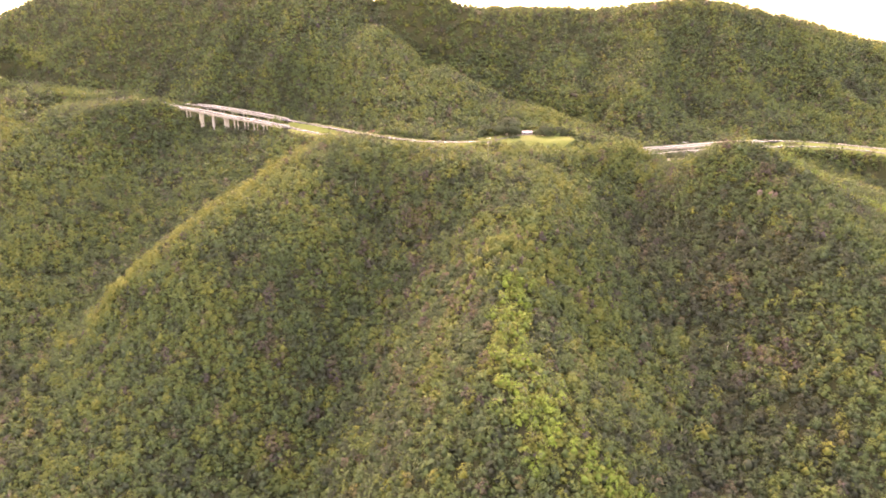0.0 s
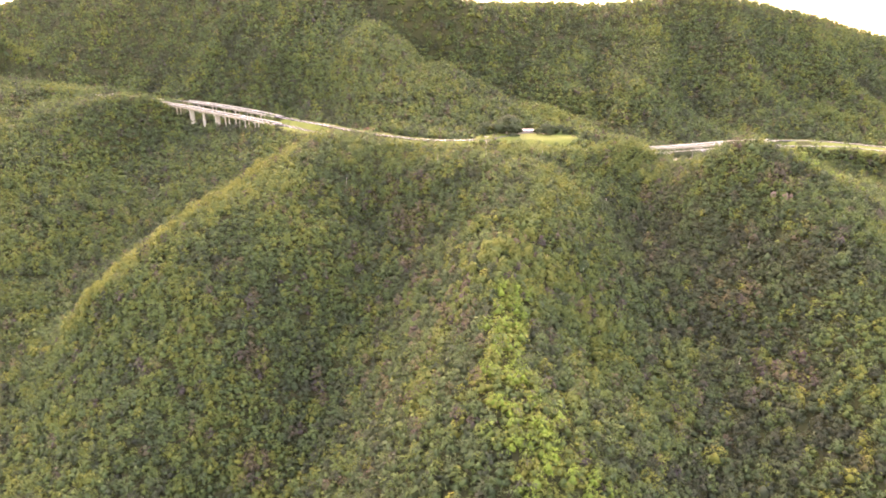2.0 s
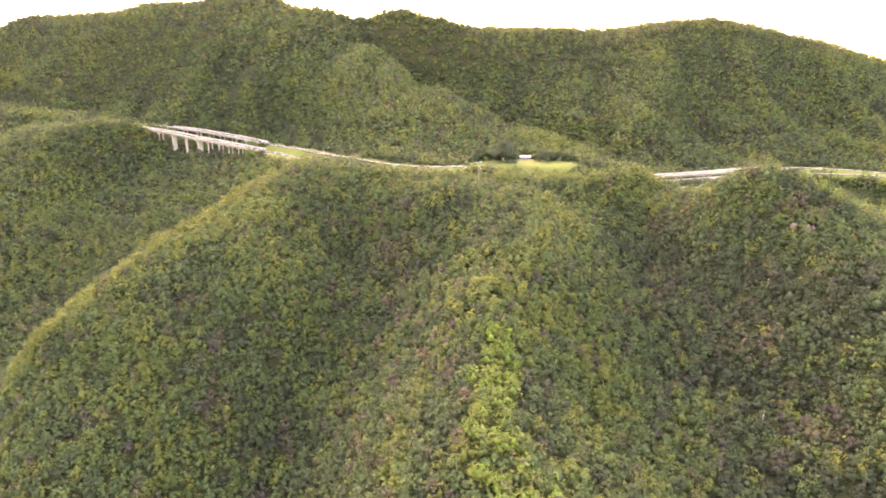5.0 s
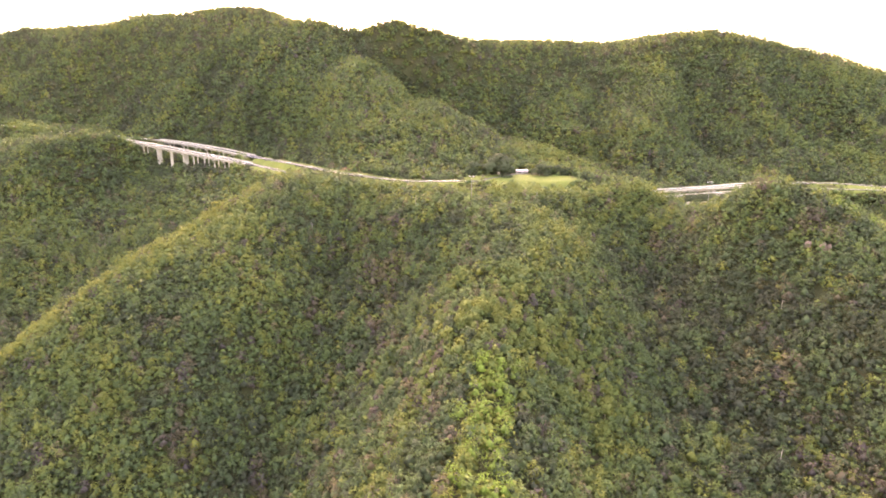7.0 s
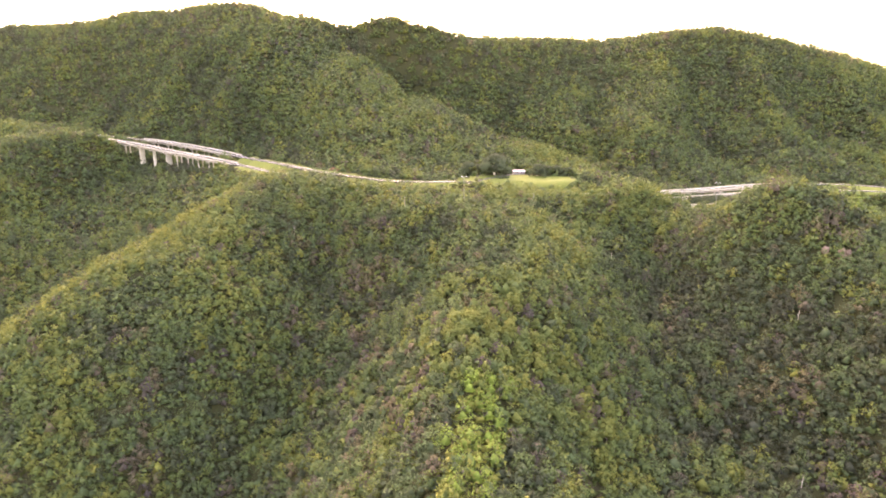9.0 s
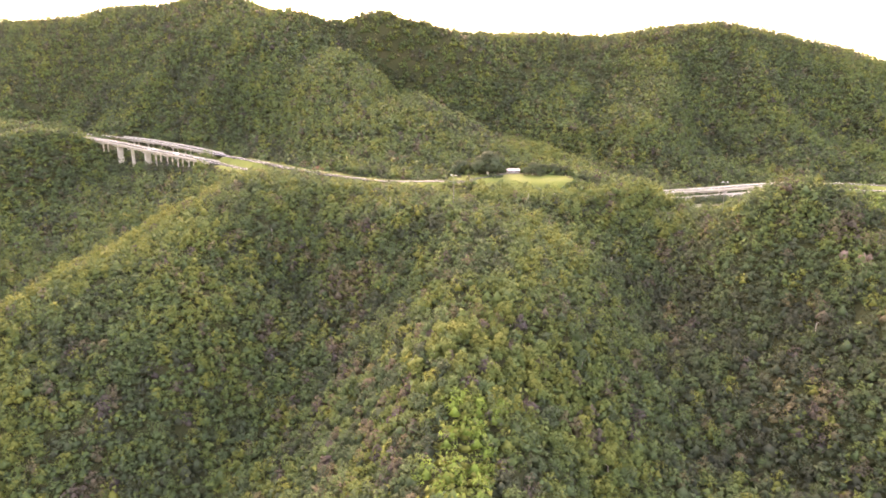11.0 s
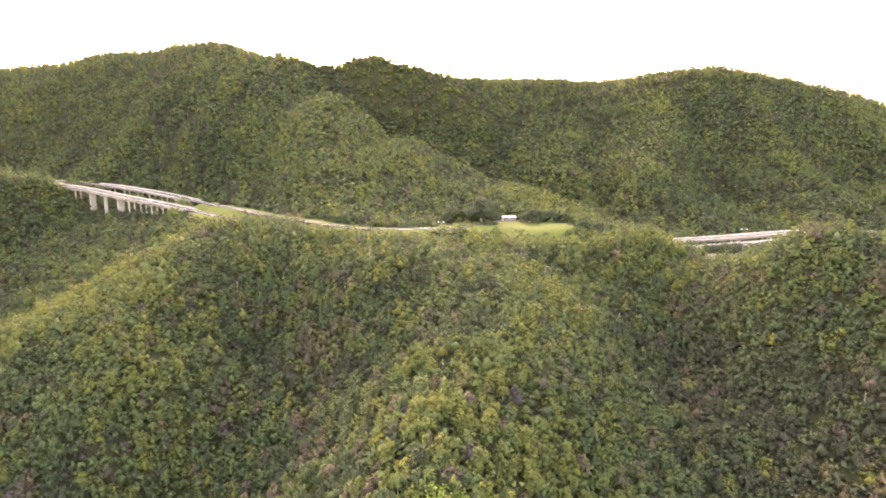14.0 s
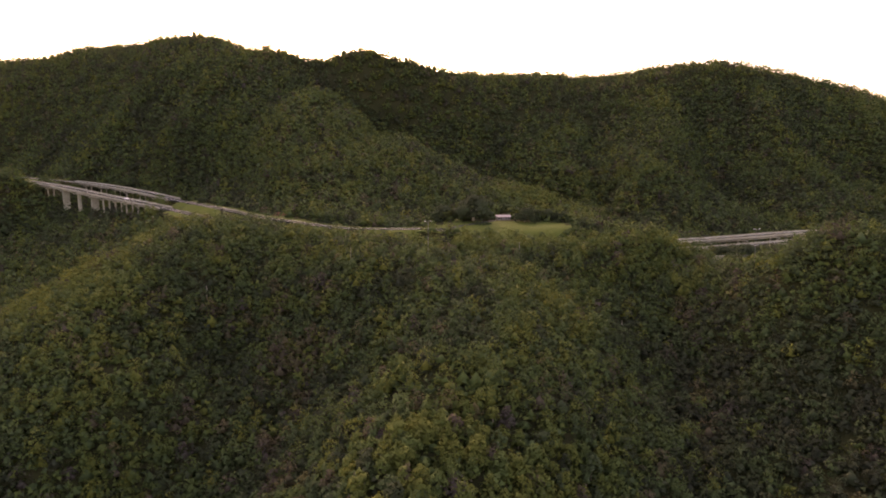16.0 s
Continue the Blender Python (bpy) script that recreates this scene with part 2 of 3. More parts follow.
def distance_to(path, x, y):
    best, z = np.full(x.shape, 1e9), np.zeros(x.shape)
    for px, py, pz in path:
        d = (x - px) ** 2 + (y - py) ** 2
        near = d < best
        best[near], z[near] = d[near], pz
    return np.sqrt(best), z


def land(x, y):
    """The height of the ground."""
    shape = x.shape
    x, y = x.ravel(), y.ravel()
    z = np.zeros(len(x))
    for i in range(0, len(x), 8000):
        q = np.stack([x[i:i + 8000], y[i:i + 8000]], 1)
        z[i:i + 8000] = spread(q, NODES[:, :2]) @ WEIGHTS[:-1] + WEIGHTS[-1]
    z = z - TREETOP + ripple(x, y)
    # folds that run down the hills behind the road
    hill = np.clip((y - 720) / 90, 0, 1) * np.clip((970 - y) / 60, 0, 1)
    z = z + hill * (5.5 * np.sin(x / 19 + 0.9 * np.sin(y / 55)) + 3.0 * np.sin(x / 8.7 + 1.4 * np.sin(y / 41)))
    # the mown terrace
    k = np.clip(1.5 - np.hypot((x - 88) / 62, (y - 640) / 32) ** 2, 0, 1)
    k = k * k * (3 - 2 * k)
    z = z * (1 - k) + (141.8 + 0.06 * (y - 612)) * k
    d, rz = distance_to(GROUND_PATH, x, y)
    w = np.clip((24.0 - d) / 14.0, 0, 1)
    w = w * w * (3 - 2 * w)
    z = z * (1 - w) + (rz - 0.35) * w
    # room under the spans
    d, rz = distance_to(BOTH_PATHS[~ON_GROUND], x, y)
    z = np.where(d < 16, np.minimum(z, rz - 6.0 + np.maximum(0, d - 9) * 0.8), z)
    return z.reshape(shape)


def steps(stops):
    out = []
    for (a, step), (b, _) in zip(stops[:-1], stops[1:]):
        out += list(np.arange(a, b, step))
    return np.array(out + [stops[-1][0]], float)


def mesh_from(name, verts, faces, materials, smooth=False):
    m = bpy.data.meshes.new(name)
    m.from_pydata(verts, [], faces)
    for k in materials:
        m.materials.append(k)
    if smooth:
        m.polygons.foreach_set("use_smooth", [True] * len(m.polygons))
    m.update()
    return m


GX = steps([(-4500, 500), (-1500, 100), (-900, 8), (-300, 5), (330, 8), (600, 20), (900, 100), (1500, 500), (4500, 500)])
GY = steps([(-4500, 500), (-1000, 100), (-200, 20), (180, 5), (730, 8), (1240, 30), (1500, 60), (2100, 400), (4500, 400)])
gx, gy = np.meshgrid(GX, GY)
gz = land(np.clip(gx, -1100, 1100), np.clip(gy, -700, 1900))
far_off = np.clip((np.hypot(gx, gy - 600) - 1200) / 1500, 0, 1)
gz = gz * (1 - far_off) + 60 * far_off
nx, ny = len(GX), len(GY)
index = np.arange(nx * ny).reshape(ny, nx)
quads = np.stack([index[:-1, :-1], index[:-1, 1:], index[1:, 1:], index[1:, :-1]], -1).reshape(-1, 4)
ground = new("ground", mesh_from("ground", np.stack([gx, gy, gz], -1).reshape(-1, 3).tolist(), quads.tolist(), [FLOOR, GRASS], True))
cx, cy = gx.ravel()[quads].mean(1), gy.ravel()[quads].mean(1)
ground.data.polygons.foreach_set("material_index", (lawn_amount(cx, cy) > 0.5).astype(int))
tagged(ground, "wooded hill country with dark leaf-strewn soil and mown verges", "ground", kind="structure")

# ---- woods ----
rng = np.random.default_rng(7)


def leaf_mesh(name, centre, radius, squash, leaves, size, tint, mat):
    """Crowns made of rounded boughs, each hung with small leaf sprays; all arrays run over the crowns."""
    n, lobes = len(centre), 14
    ang = (np.arange(lobes)[None] * 2.4 + rng.random((n, 1)) * 6.3 + rng.normal(0, 0.3, (n, lobes)))
    out = np.sqrt((np.arange(lobes) / (lobes - 1.0)))[None] * 0.8 + rng.normal(0, 0.05, (n, lobes))
    lob = np.stack([np.cos(ang) * out, np.sin(ang) * out, 0.62 - 1.75 * out**2 + rng.normal(0, 0.12, (n, lobes))], -1)
    lob *= rng.uniform(0.85, 1.15, (n, lobes, 1))
    girth = rng.uniform(0.25, 0.42, (n, lobes))
    which = rng.integers(0, lobes, (n, leaves))
    pick = which[..., None].repeat(3, 2)
    bough = np.take_along_axis(lob, pick, 1)
    away = bough + np.array([0, 0, 0.55])
    away /= np.linalg.norm(away, axis=2, keepdims=True)
    d = rng.normal(size=(n, leaves, 3))
    d /= np.linalg.norm(d, axis=2, keepdims=True)
    d += away * 0.55
    d /= np.linalg.norm(d, axis=2, keepdims=True)
    p = bough + d * (np.take_along_axis(girth, which, 1) * rng.uniform(0.8, 1.12, (n, leaves)))[..., None]
    p[..., 2] *= squash[:, None]
    p = centre[:, None, :] + p * radius[:, None, None]
    shade = d * 0.45 + away * 0.8 + rng.normal(size=d.shape) * 0.1
    shade /= np.linalg.norm(shade, axis=2, keepdims=True)
    nor = d + rng.normal(size=d.shape) * 0.35
    nor /= np.linalg.norm(nor, axis=2, keepdims=True)
    side = np.cross(nor, rng.normal(size=d.shape))
    side /= np.linalg.norm(side, axis=2, keepdims=True)
    up = np.cross(nor, side)
    s = (size[:, None] * rng.uniform(0.6, 1.25, (n, leaves)))[..., None]
    v = np.stack([p + side * s, p + (up * 0.87 - side * 0.5) * s, p - (up * 0.87 + side * 0.5) * s], 2).reshape(-1, 3)
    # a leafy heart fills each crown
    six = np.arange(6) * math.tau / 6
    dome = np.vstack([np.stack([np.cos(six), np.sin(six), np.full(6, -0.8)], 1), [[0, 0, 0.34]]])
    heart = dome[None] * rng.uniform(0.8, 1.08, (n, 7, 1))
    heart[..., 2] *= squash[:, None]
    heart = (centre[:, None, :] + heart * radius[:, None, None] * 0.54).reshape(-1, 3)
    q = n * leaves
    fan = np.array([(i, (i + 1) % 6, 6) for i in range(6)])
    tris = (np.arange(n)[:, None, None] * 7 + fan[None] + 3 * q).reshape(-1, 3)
    m = bpy.data.meshes.new(name)
    m.vertices.add(3 * q + 7 * n)
    m.vertices.foreach_set("co", np.vstack([v, heart]).astype(np.float32).ravel())
    loops = np.concatenate([np.arange(3 * q), tris.ravel()])
    m.loops.add(len(loops))
    m.loops.foreach_set("vertex_index", loops.astype(np.int32))
    m.polygons.add(q + 6 * n)
    m.polygons.foreach_set("loop_start", (np.arange(q + 6 * n) * 3).astype(np.int32))
    m.update(calc_edges=True)
    # sprays of one bough are lit as one rounded mass
    lay = m.attributes.new("custom_normal", "FLOAT_VECTOR", "POINT")
    hub = np.tile((dome + (0, 0, 0.2)) / np.linalg.norm(dome + (0, 0, 0.2), axis=1, keepdims=True), (n, 1))
    lay.data.foreach_set("vector", np.vstack([np.repeat(shade.reshape(-1, 3), 3, 0), hub]).astype(np.float32).ravel())
    a = m.attributes.new("tint", "FLOAT", "POINT")
    drift = np.take_along_axis(rng.normal(0, 0.015, (n, lobes)), which, 1)
    # most hearts take a darker tint: shade inside the crown put into the colour
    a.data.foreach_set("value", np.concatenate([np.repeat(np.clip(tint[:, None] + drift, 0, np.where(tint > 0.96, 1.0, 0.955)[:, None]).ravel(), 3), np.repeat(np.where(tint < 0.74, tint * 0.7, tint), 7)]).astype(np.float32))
    m.materials.append(mat)
    return m


# bare spots: rock on the knoll, cuttings by the road, the house plot, and the stand of single trees on the spur
CLEARINGS = [(-335, 812, 13), (-318, 803, 11), (-352, 816, 13), (88.8, 671, 8), (54, 673, 4), (70, 668, 13), (101, 664, 9), (-152, 686, 15), (-132, 672, 13), (-71, 661, 5), (-7, 689, 4), (229.6, 445, 3.0), (236.5, 439.5, 4.0)]
STAND = (-20, 100, 352, 406)


def bushland(x0, x1, y0, y1, gap, clear=7.5):
    """Jittered places for crowns, off the roads and lawns and inside the fan that the valley opens."""
    gap *= 0.77
    xs, ys = np.meshgrid(np.arange(x0, x1, gap), np.arange(y0, y1, gap * 0.9))
    x = (xs + (np.arange(len(xs))[:, None] % 2) * gap / 2).ravel() + rng.uniform(-0.38, 0.38, xs.size) * gap
    y = ys.ravel() + rng.uniform(-0.38, 0.38, xs.size) * gap
    keep = (np.abs(x - 20) < 0.71 * y + 62)
    x, y = x[keep], y[keep]
    keep = lawn_amount(x, y) < 0.3
    x, y = x[keep], y[keep]
    z = land(x, y)
    # as many trees to the area of a slope as to the area of a flat: thinned on flats, filled up on steep ground
    slope = np.hypot((land(x + 2, y) - z) / 2, (land(x, y + 2) - z) / 2)
    wanted = np.sqrt(1 + slope**2) / 1.42
    keep = rng.random(len(x)) < wanted
    extra = [(wanted - k > rng.random(len(x)), dx, dy) for k, dx, dy in ((1, 0.5, 0.3), (2, -0.2, 0.55))]
    fx, fy = [np.concatenate([v[more] + gap * (dx, dy)[i] for more, dx, dy in extra]) for i, v in enumerate((x, y))]
    grown = lawn_amount(fx, fy) < 0.3
    fx, fy = fx[grown], fy[grown]
    x, y, z = np.append(x[keep], fx), np.append(y[keep], fy), np.append(z[keep], land(fx, fy))
    keep = distance_to(BOTH_PATHS[~ON_GROUND], x, y)[0] > clear
    for bx, by, br in CLEARINGS:
        keep &= np.hypot(x - bx, y - by) > br
    return x[keep], y[keep], z[keep]


LEFT_SHOULDER = along(TOPS["left_flank"], 8.0)
FRESH_BAND = along([(44, 348, 0), (37, 316, 0), (33, 284, 0), (41, 256, 0), (57, 234, 0), (84, 214, 0)], 6.0)
OLIVE_BAND = along([(52, 424, 0), (37, 384, 0), (20, 368, 0), (8, 345, 0), (-3, 318, 0), (-8, 285, 0)], 6.0)
KNOLL_EDGE = along([(262, 488, 0), (280, 482, 0), (302, 472, 0), (330, 455, 0)], 6.0)
THICKETS = [(-17, 449, 8), (-15, 412, 8), (-37, 512, 7), (-94, 511, 6), (168, 517, 5), (159, 465, 5), (-10, 507, 6), (-60, 455, 5), (-125, 402, 7), (191, 338, 13), (-73, 362, 8), (-45, 350, 6), (120, 420, 5), (-43, 414, 7),
            (89, 367, 6), (188, 382, 8), (113, 382, 6), (-108, 369, 8), (-98, 320, 9), (-12, 477, 6), (-54, 511, 6), (215, 480, 7)]


def tint_at(x, y):
    """Kinds of trees in drifts, with single odd ones among them."""
    drift = 0.5 + 0.28 * np.sin(x / 41 + 1.7 * np.sin(y / 63)) * np.sin(y / 47 + 1.3 * np.sin(x / 71 + 2)) + 0.12 * np.sin(x / 17 + y / 23)
    t = 0.5 * drift + 0.1 * np.sin(x / 8.3 + 2 * np.sin(y / 11)) * np.sin(y / 7.1) + rng.normal(0.18, 0.19, len(x)) - 0.15 * np.clip((x - 105) / 60, 0, 1) * (y < 520)
    odd = rng.random(len(x))
    t = np.where(odd < 0.06, rng.uniform(0.84, 0.955, len(x)), np.where(odd < 0.095, rng.uniform(0.76, 0.82, len(x)), t))
    t = np.clip(t, 0.0, 0.957)
    # relief light put into the tint: brighter kinds on sunlit crests, greyer in shaded gullies
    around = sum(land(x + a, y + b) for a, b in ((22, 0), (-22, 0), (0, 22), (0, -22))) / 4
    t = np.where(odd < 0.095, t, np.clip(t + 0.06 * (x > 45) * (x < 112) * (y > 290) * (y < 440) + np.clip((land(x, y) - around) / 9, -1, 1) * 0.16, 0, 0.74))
    # olive kinds on the shoulder of the left spur and the crest of the middle one, mixed browns in its lee
    t = np.where((distance_to(LEFT_SHOULDER, x, y)[0] + rng.normal(0, 5, len(x)) < 18) & (odd > 0.12), rng.uniform(0.68, 0.82, len(x)), t)
    shoulder = distance_to(OLIVE_BAND, x, y)[0] + rng.normal(0, 3, len(x)) < 7
    lee = np.hypot((x + 2) / 30, (y - 330) / 62) + rng.normal(0, 0.12, len(x)) < 1
    t = np.where(lee, np.where(odd < 0.2, rng.uniform(0.86, 0.95, len(x)), rng.uniform(0.1, 0.5, len(x))), t)
    shoulder |= (x > 35) & (x < 190) & (y > 558) & (y < 604)
    shoulder |= np.hypot((x - 135) / 55, (y - 752) / 26) + rng.normal(0, 0.15, len(x)) < 1
    t = np.where(shoulder & (odd > 0.2), rng.uniform(0.54, 0.74, len(x)), t)
    # thickets of brown-leaved trees
    for bx, by, br in THICKETS:
        brown = (np.hypot(x - bx, (y - by) * 0.8) + rng.normal(0, br * 0.25, len(x)) < br) & (odd > 0.3)
        t = np.where(brown, rng.uniform(0.86, 0.955, len(x)), t)
    # creepers and young growth along the middle spur and the edge of the knoll
    fresh = distance_to(FRESH_BAND, x, y)[0] + rng.normal(0, 3, len(x)) < 9 + np.clip((290 - y) / 8, 0, 8)
    fresh |= distance_to(KNOLL_EDGE, x, y)[0] + rng.normal(0, 2, len(x)) < 7
    dry = np.hypot((x - 240) / 15, (y - 455) / 9) + rng.normal(0, 0.3, len(x)) < 1
    dry |= np.hypot((x + 20) / 14, (y - 480) / 12) + rng.normal(0, 0.3, len(x)) < 1
    t = np.where(dry, rng.uniform(0.84, 0.92, len(x)), t)
    return np.where(fresh, np.where(odd < 0.75, rng.uniform(0.966, 1.0, len(x)), rng.uniform(0.55, 0.74, len(x))), t)


def woods(name, label, region, gap, leaves, leaf, spread_of=(0.48, 0.66), lift=(2.2, 4.8), giants=0.07):
    x, y, z = bushland(*region, gap)
    out = ~((x > STAND[0]) & (x < STAND[1]) & (y > STAND[2]) & (y < STAND[3]))
    x, y, z = x[out], y[out], z[out]
    r = gap * rng.uniform(*spread_of, len(x)) * np.where(rng.random(len(x)) < 0.12, rng.uniform(1.2, 1.6, len(x)), 1.0)
    h = rng.uniform(*lift, len(x))
    tall = rng.random(len(x)) < giants
    h[tall] += rng.uniform(1.0, 2.5, tall.sum())
    centre = np.stack([x, y, z + h], 1)
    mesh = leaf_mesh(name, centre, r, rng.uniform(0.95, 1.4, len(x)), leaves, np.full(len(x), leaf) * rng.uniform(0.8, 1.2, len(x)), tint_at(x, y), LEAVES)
    return tagged(new(name, mesh), label, "forest", kind="stuff")


woods("near_forest", "dense green broadleaf forest on the steep near spurs", (-420, 420, 190, 430), 7.2, 208, 0.40)
woods("ridge_forest", "dense green broadleaf forest below the ridge road", (-500, 500, 430, 640), 7.2, 156, 0.46)
woods("hill_forest", "broadleaf forest on the hills behind the road", (-720, 660, 640, 850), 8.0, 66, 0.73)
woods("far_forest", "forest on the mountain slopes and skyline", (-900, 760, 850, 1230), 9.6, 32, 1.03, lift=(2.8, 4.2), giants=0.02)


def undergrowth(name, label, region, gap, leaves, leaf):
    """Low scrub that fills the gaps between the crowns."""
    x, y, z = bushland(*region, gap, 0.0)
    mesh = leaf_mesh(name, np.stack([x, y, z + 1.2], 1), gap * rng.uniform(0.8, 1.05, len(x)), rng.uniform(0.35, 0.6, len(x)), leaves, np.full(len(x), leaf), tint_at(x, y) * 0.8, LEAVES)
    return tagged(new(name, mesh), label, "undergrowth", kind="stuff")


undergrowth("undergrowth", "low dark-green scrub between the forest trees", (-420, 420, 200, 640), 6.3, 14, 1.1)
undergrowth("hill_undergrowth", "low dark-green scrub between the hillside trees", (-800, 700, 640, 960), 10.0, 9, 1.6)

# ---- building blocks ----


def part(name, mesh, parent, label=""):
    ob = new(name, mesh)
    ob.parent = parent
    return tagged(ob, label)


def thing(name, x, y, z, turn=0.0):
    ob = new(name)
    ob.matrix_world = pose(x, y, z, 0, 0, turn)
    return ob


def joined(name, pieces, mats, smooth=False):
    """One mesh out of (verts, faces) or (verts, faces, material index) pieces."""
    verts, faces, slots = [], [], []
    for piece in pieces:
        v, f = piece[:2]
        faces += [[i + len(verts) for i in face] for face in f]
        slots += [piece[2] if len(piece) > 2 else 0] * len(f)
        verts += [tuple(p) for p in v]
    m = mesh_from(name, verts, faces, mats, smooth)
    m.polygons.foreach_set("material_index", slots)
    return m


def block(x0, x1, y0, y1, z0, z1, bevel=0.0):
    """A block with its upright and top edges taken off by bevel."""
    b = min(bevel, (x1 - x0) / 2.1, (y1 - y0) / 2.1)
    if b <= 0:
        v = [(x, y, z) for z in (z0, z1) for x, y in ((x0, y0), (x1, y0), (x1, y1), (x0, y1))]
        return v, [(0, 3, 2, 1), (4, 5, 6, 7), (0, 1, 5, 4), (1, 2, 6, 5), (2, 3, 7, 6), (3, 0, 4, 7)]
    ring = lambda o, z: [(x0 + b + o, y0 + o, z), (x1 - b - o, y0 + o, z), (x1 - o, y0 + b + o, z), (x1 - o, y1 - b - o, z), (x1 - b - o, y1 - o, z), (x0 + b + o, y1 - o, z), (x0 + o, y1 - b - o, z), (x0 + o, y0 + b + o, z)]
    v = ring(0, z0) + ring(0, z1 - b) + ring(b * 0.6, z1)
    f = [tuple(range(7, -1, -1)), tuple(range(16, 24))]
    f += [(k * 8 + i, k * 8 + (i + 1) % 8, k * 8 + 8 + (i + 1) % 8, k * 8 + 8 + i) for k in (0, 1) for i in range(8)]
    return v, f


def tube(points, radii, sides=7):
    """A tapering tube through points."""
    v, f = [], []
    p = [Vector(q) for q in points]
    for i, q in enumerate(p):
        d = (p[min(i + 1, len(p) - 1)] - p[max(i - 1, 0)]).normalized()
        a = d.orthogonal().normalized()
        b = d.cross(a)
        v += [tuple(q + (a * math.cos(k * math.tau / sides) + b * math.sin(k * math.tau / sides)) * radii[i]) for k in range(sides)]
    for i in range(len(p) - 1):
        f += [(i * sides + k, i * sides + (k + 1) % sides, (i + 1) * sides + (k + 1) % sides, (i + 1) * sides + k) for k in range(sides)]
    f += [tuple(range(sides - 1, -1, -1)), tuple(range((len(p) - 1) * sides, len(p) * sides))]
    return v, f


def sweep(path, profile):
    """A closed cross-section, of (sideways, up) pairs, drawn along a path; positive sideways is to the right of the way."""
    p = np.asarray(path, float)
    d = np.gradient(p, axis=0)
    side = np.stack([d[:, 1], -d[:, 0]], 1)
    side /= np.linalg.norm(side, axis=1, keepdims=True)
    v, n = [], len(profile)
    for q, s in zip(p, side):
        v += [(q[0] + s[0] * o, q[1] + s[1] * o, q[2] + u) for o, u in profile]
    f = [(i * n + k, i * n + (k + 1) % n, (i + 1) * n + (k + 1) % n, (i + 1) * n + k) for i in range(len(p) - 1) for k in range(n)]
    f += [tuple(range(n)), tuple(range(len(p) * n - 1, (len(p) - 1) * n - 1, -1))]
    return v, f


def dashes(path, offset, half, on, off, step=1.0):
    """Painted strokes along a path, 12 mm thick; on and off count steps."""
    fine = along(path, step)
    out, i = [], 0
    while i + on < len(fine):
        out.append(sweep(fine[i:i + on + 1], [(offset - half, 0.02), (offset + half, 0.02), (offset + half, 0.032), (offset - half, 0.032)]))
        i += on + off
    return out


def ground_at(x, y):
    return float(land(np.array([float(x)]), np.array([float(y)]))[0])


def plain(name, colour, rough=0.6, metal=0.0, vary=0.12):
    m, t, p = material(name)
    n = noise_of(t, 3.0, 5.0)
    lo, hi = [tuple(c * k for c in colour) for k in (1 - vary, 1 + vary)]
    t.links.new(ramp(t, n.outputs["Fac"], [(0.3, lo), (0.7, hi)]), p.inputs["Base Color"])
    p.inputs["Roughness"].default_value, p.inputs["Metallic"].default_value = rough, metal
    return m


PAINT = plain("road paint", (0.75, 0.74, 0.70), 0.6)
STEEL = plain("weathered steel", (0.16, 0.16, 0.16), 0.6, 0.5)
RENDERED_WALL = plain("pale wall", (0.20, 0.205, 0.185), 0.85)
ROOF = plain("grey sheet roof", (0.20, 0.20, 0.20), 0.8)
DARK_GLASS = plain("dark window", (0.03, 0.035, 0.04), 0.1)
LAMP_GLASS = plain("lamp glass", (0.75, 0.76, 0.78), 0.25)
CAR_WHITE = plain("white car paint", (0.78, 0.78, 0.77), 0.25, 0.0, 0.03)
RUBBER = plain("tyre rubber", (0.03, 0.03, 0.03), 0.8)
ROCK = earthy("pale rock", [(0.3, (0.08, 0.06, 0.042)), (0.5, (0.13, 0.098, 0.07)), (0.7, (0.19, 0.15, 0.11))], 0.3, 0.9, 0.8)
SOIL = earthy("red soil", [(0.3, (0.07, 0.040, 0.024)), (0.5, (0.11, 0.062, 0.034)), (0.7, (0.15, 0.09, 0.05))], 0.2, 0.95, 0.8)

# ---- roads, viaducts and bridges ----
for name, path, word in (("road_far", FAR_PATH, "upper"), ("road_near", NEAR_PATH, "lower")):
    which = name[5:]
    spans = np.array([on_span(p[0], which) for p in path])
    edges = [0] + [i for i in range(1, len(path)) if spans[i] != spans[i - 1]] + [len(path) - 1]
    paving = []
    for a, b in zip(edges[:-1], edges[1:]):
        w = 5.2 if spans[a] else 3.5
        paving.append(sweep(path[a:b + 1], [(-w, -0.9), (-w, 0.0), (w, 0.0), (w, -0.9)]))
    road = new(name, joined(name, paving, [ASPHALT]))
    tagged(road, "worn grey two-lane carriageway curving along the ridge", "road", kind="structure")
    line = ROAD_FAR if name == "road_far" else ROAD_NEAR
    strokes = dashes(line, -3.2, 0.08, 8, 0, 5.0) + dashes(line, 3.2, 0.08, 8, 0, 5.0) + dashes(line, 0.0, 0.07, 3, 9)
    tagged(new("lane_marking", joined("lane_marking", strokes, [PAINT])), "white painted lane lines on the carriageway", "road marking", kind="structure")


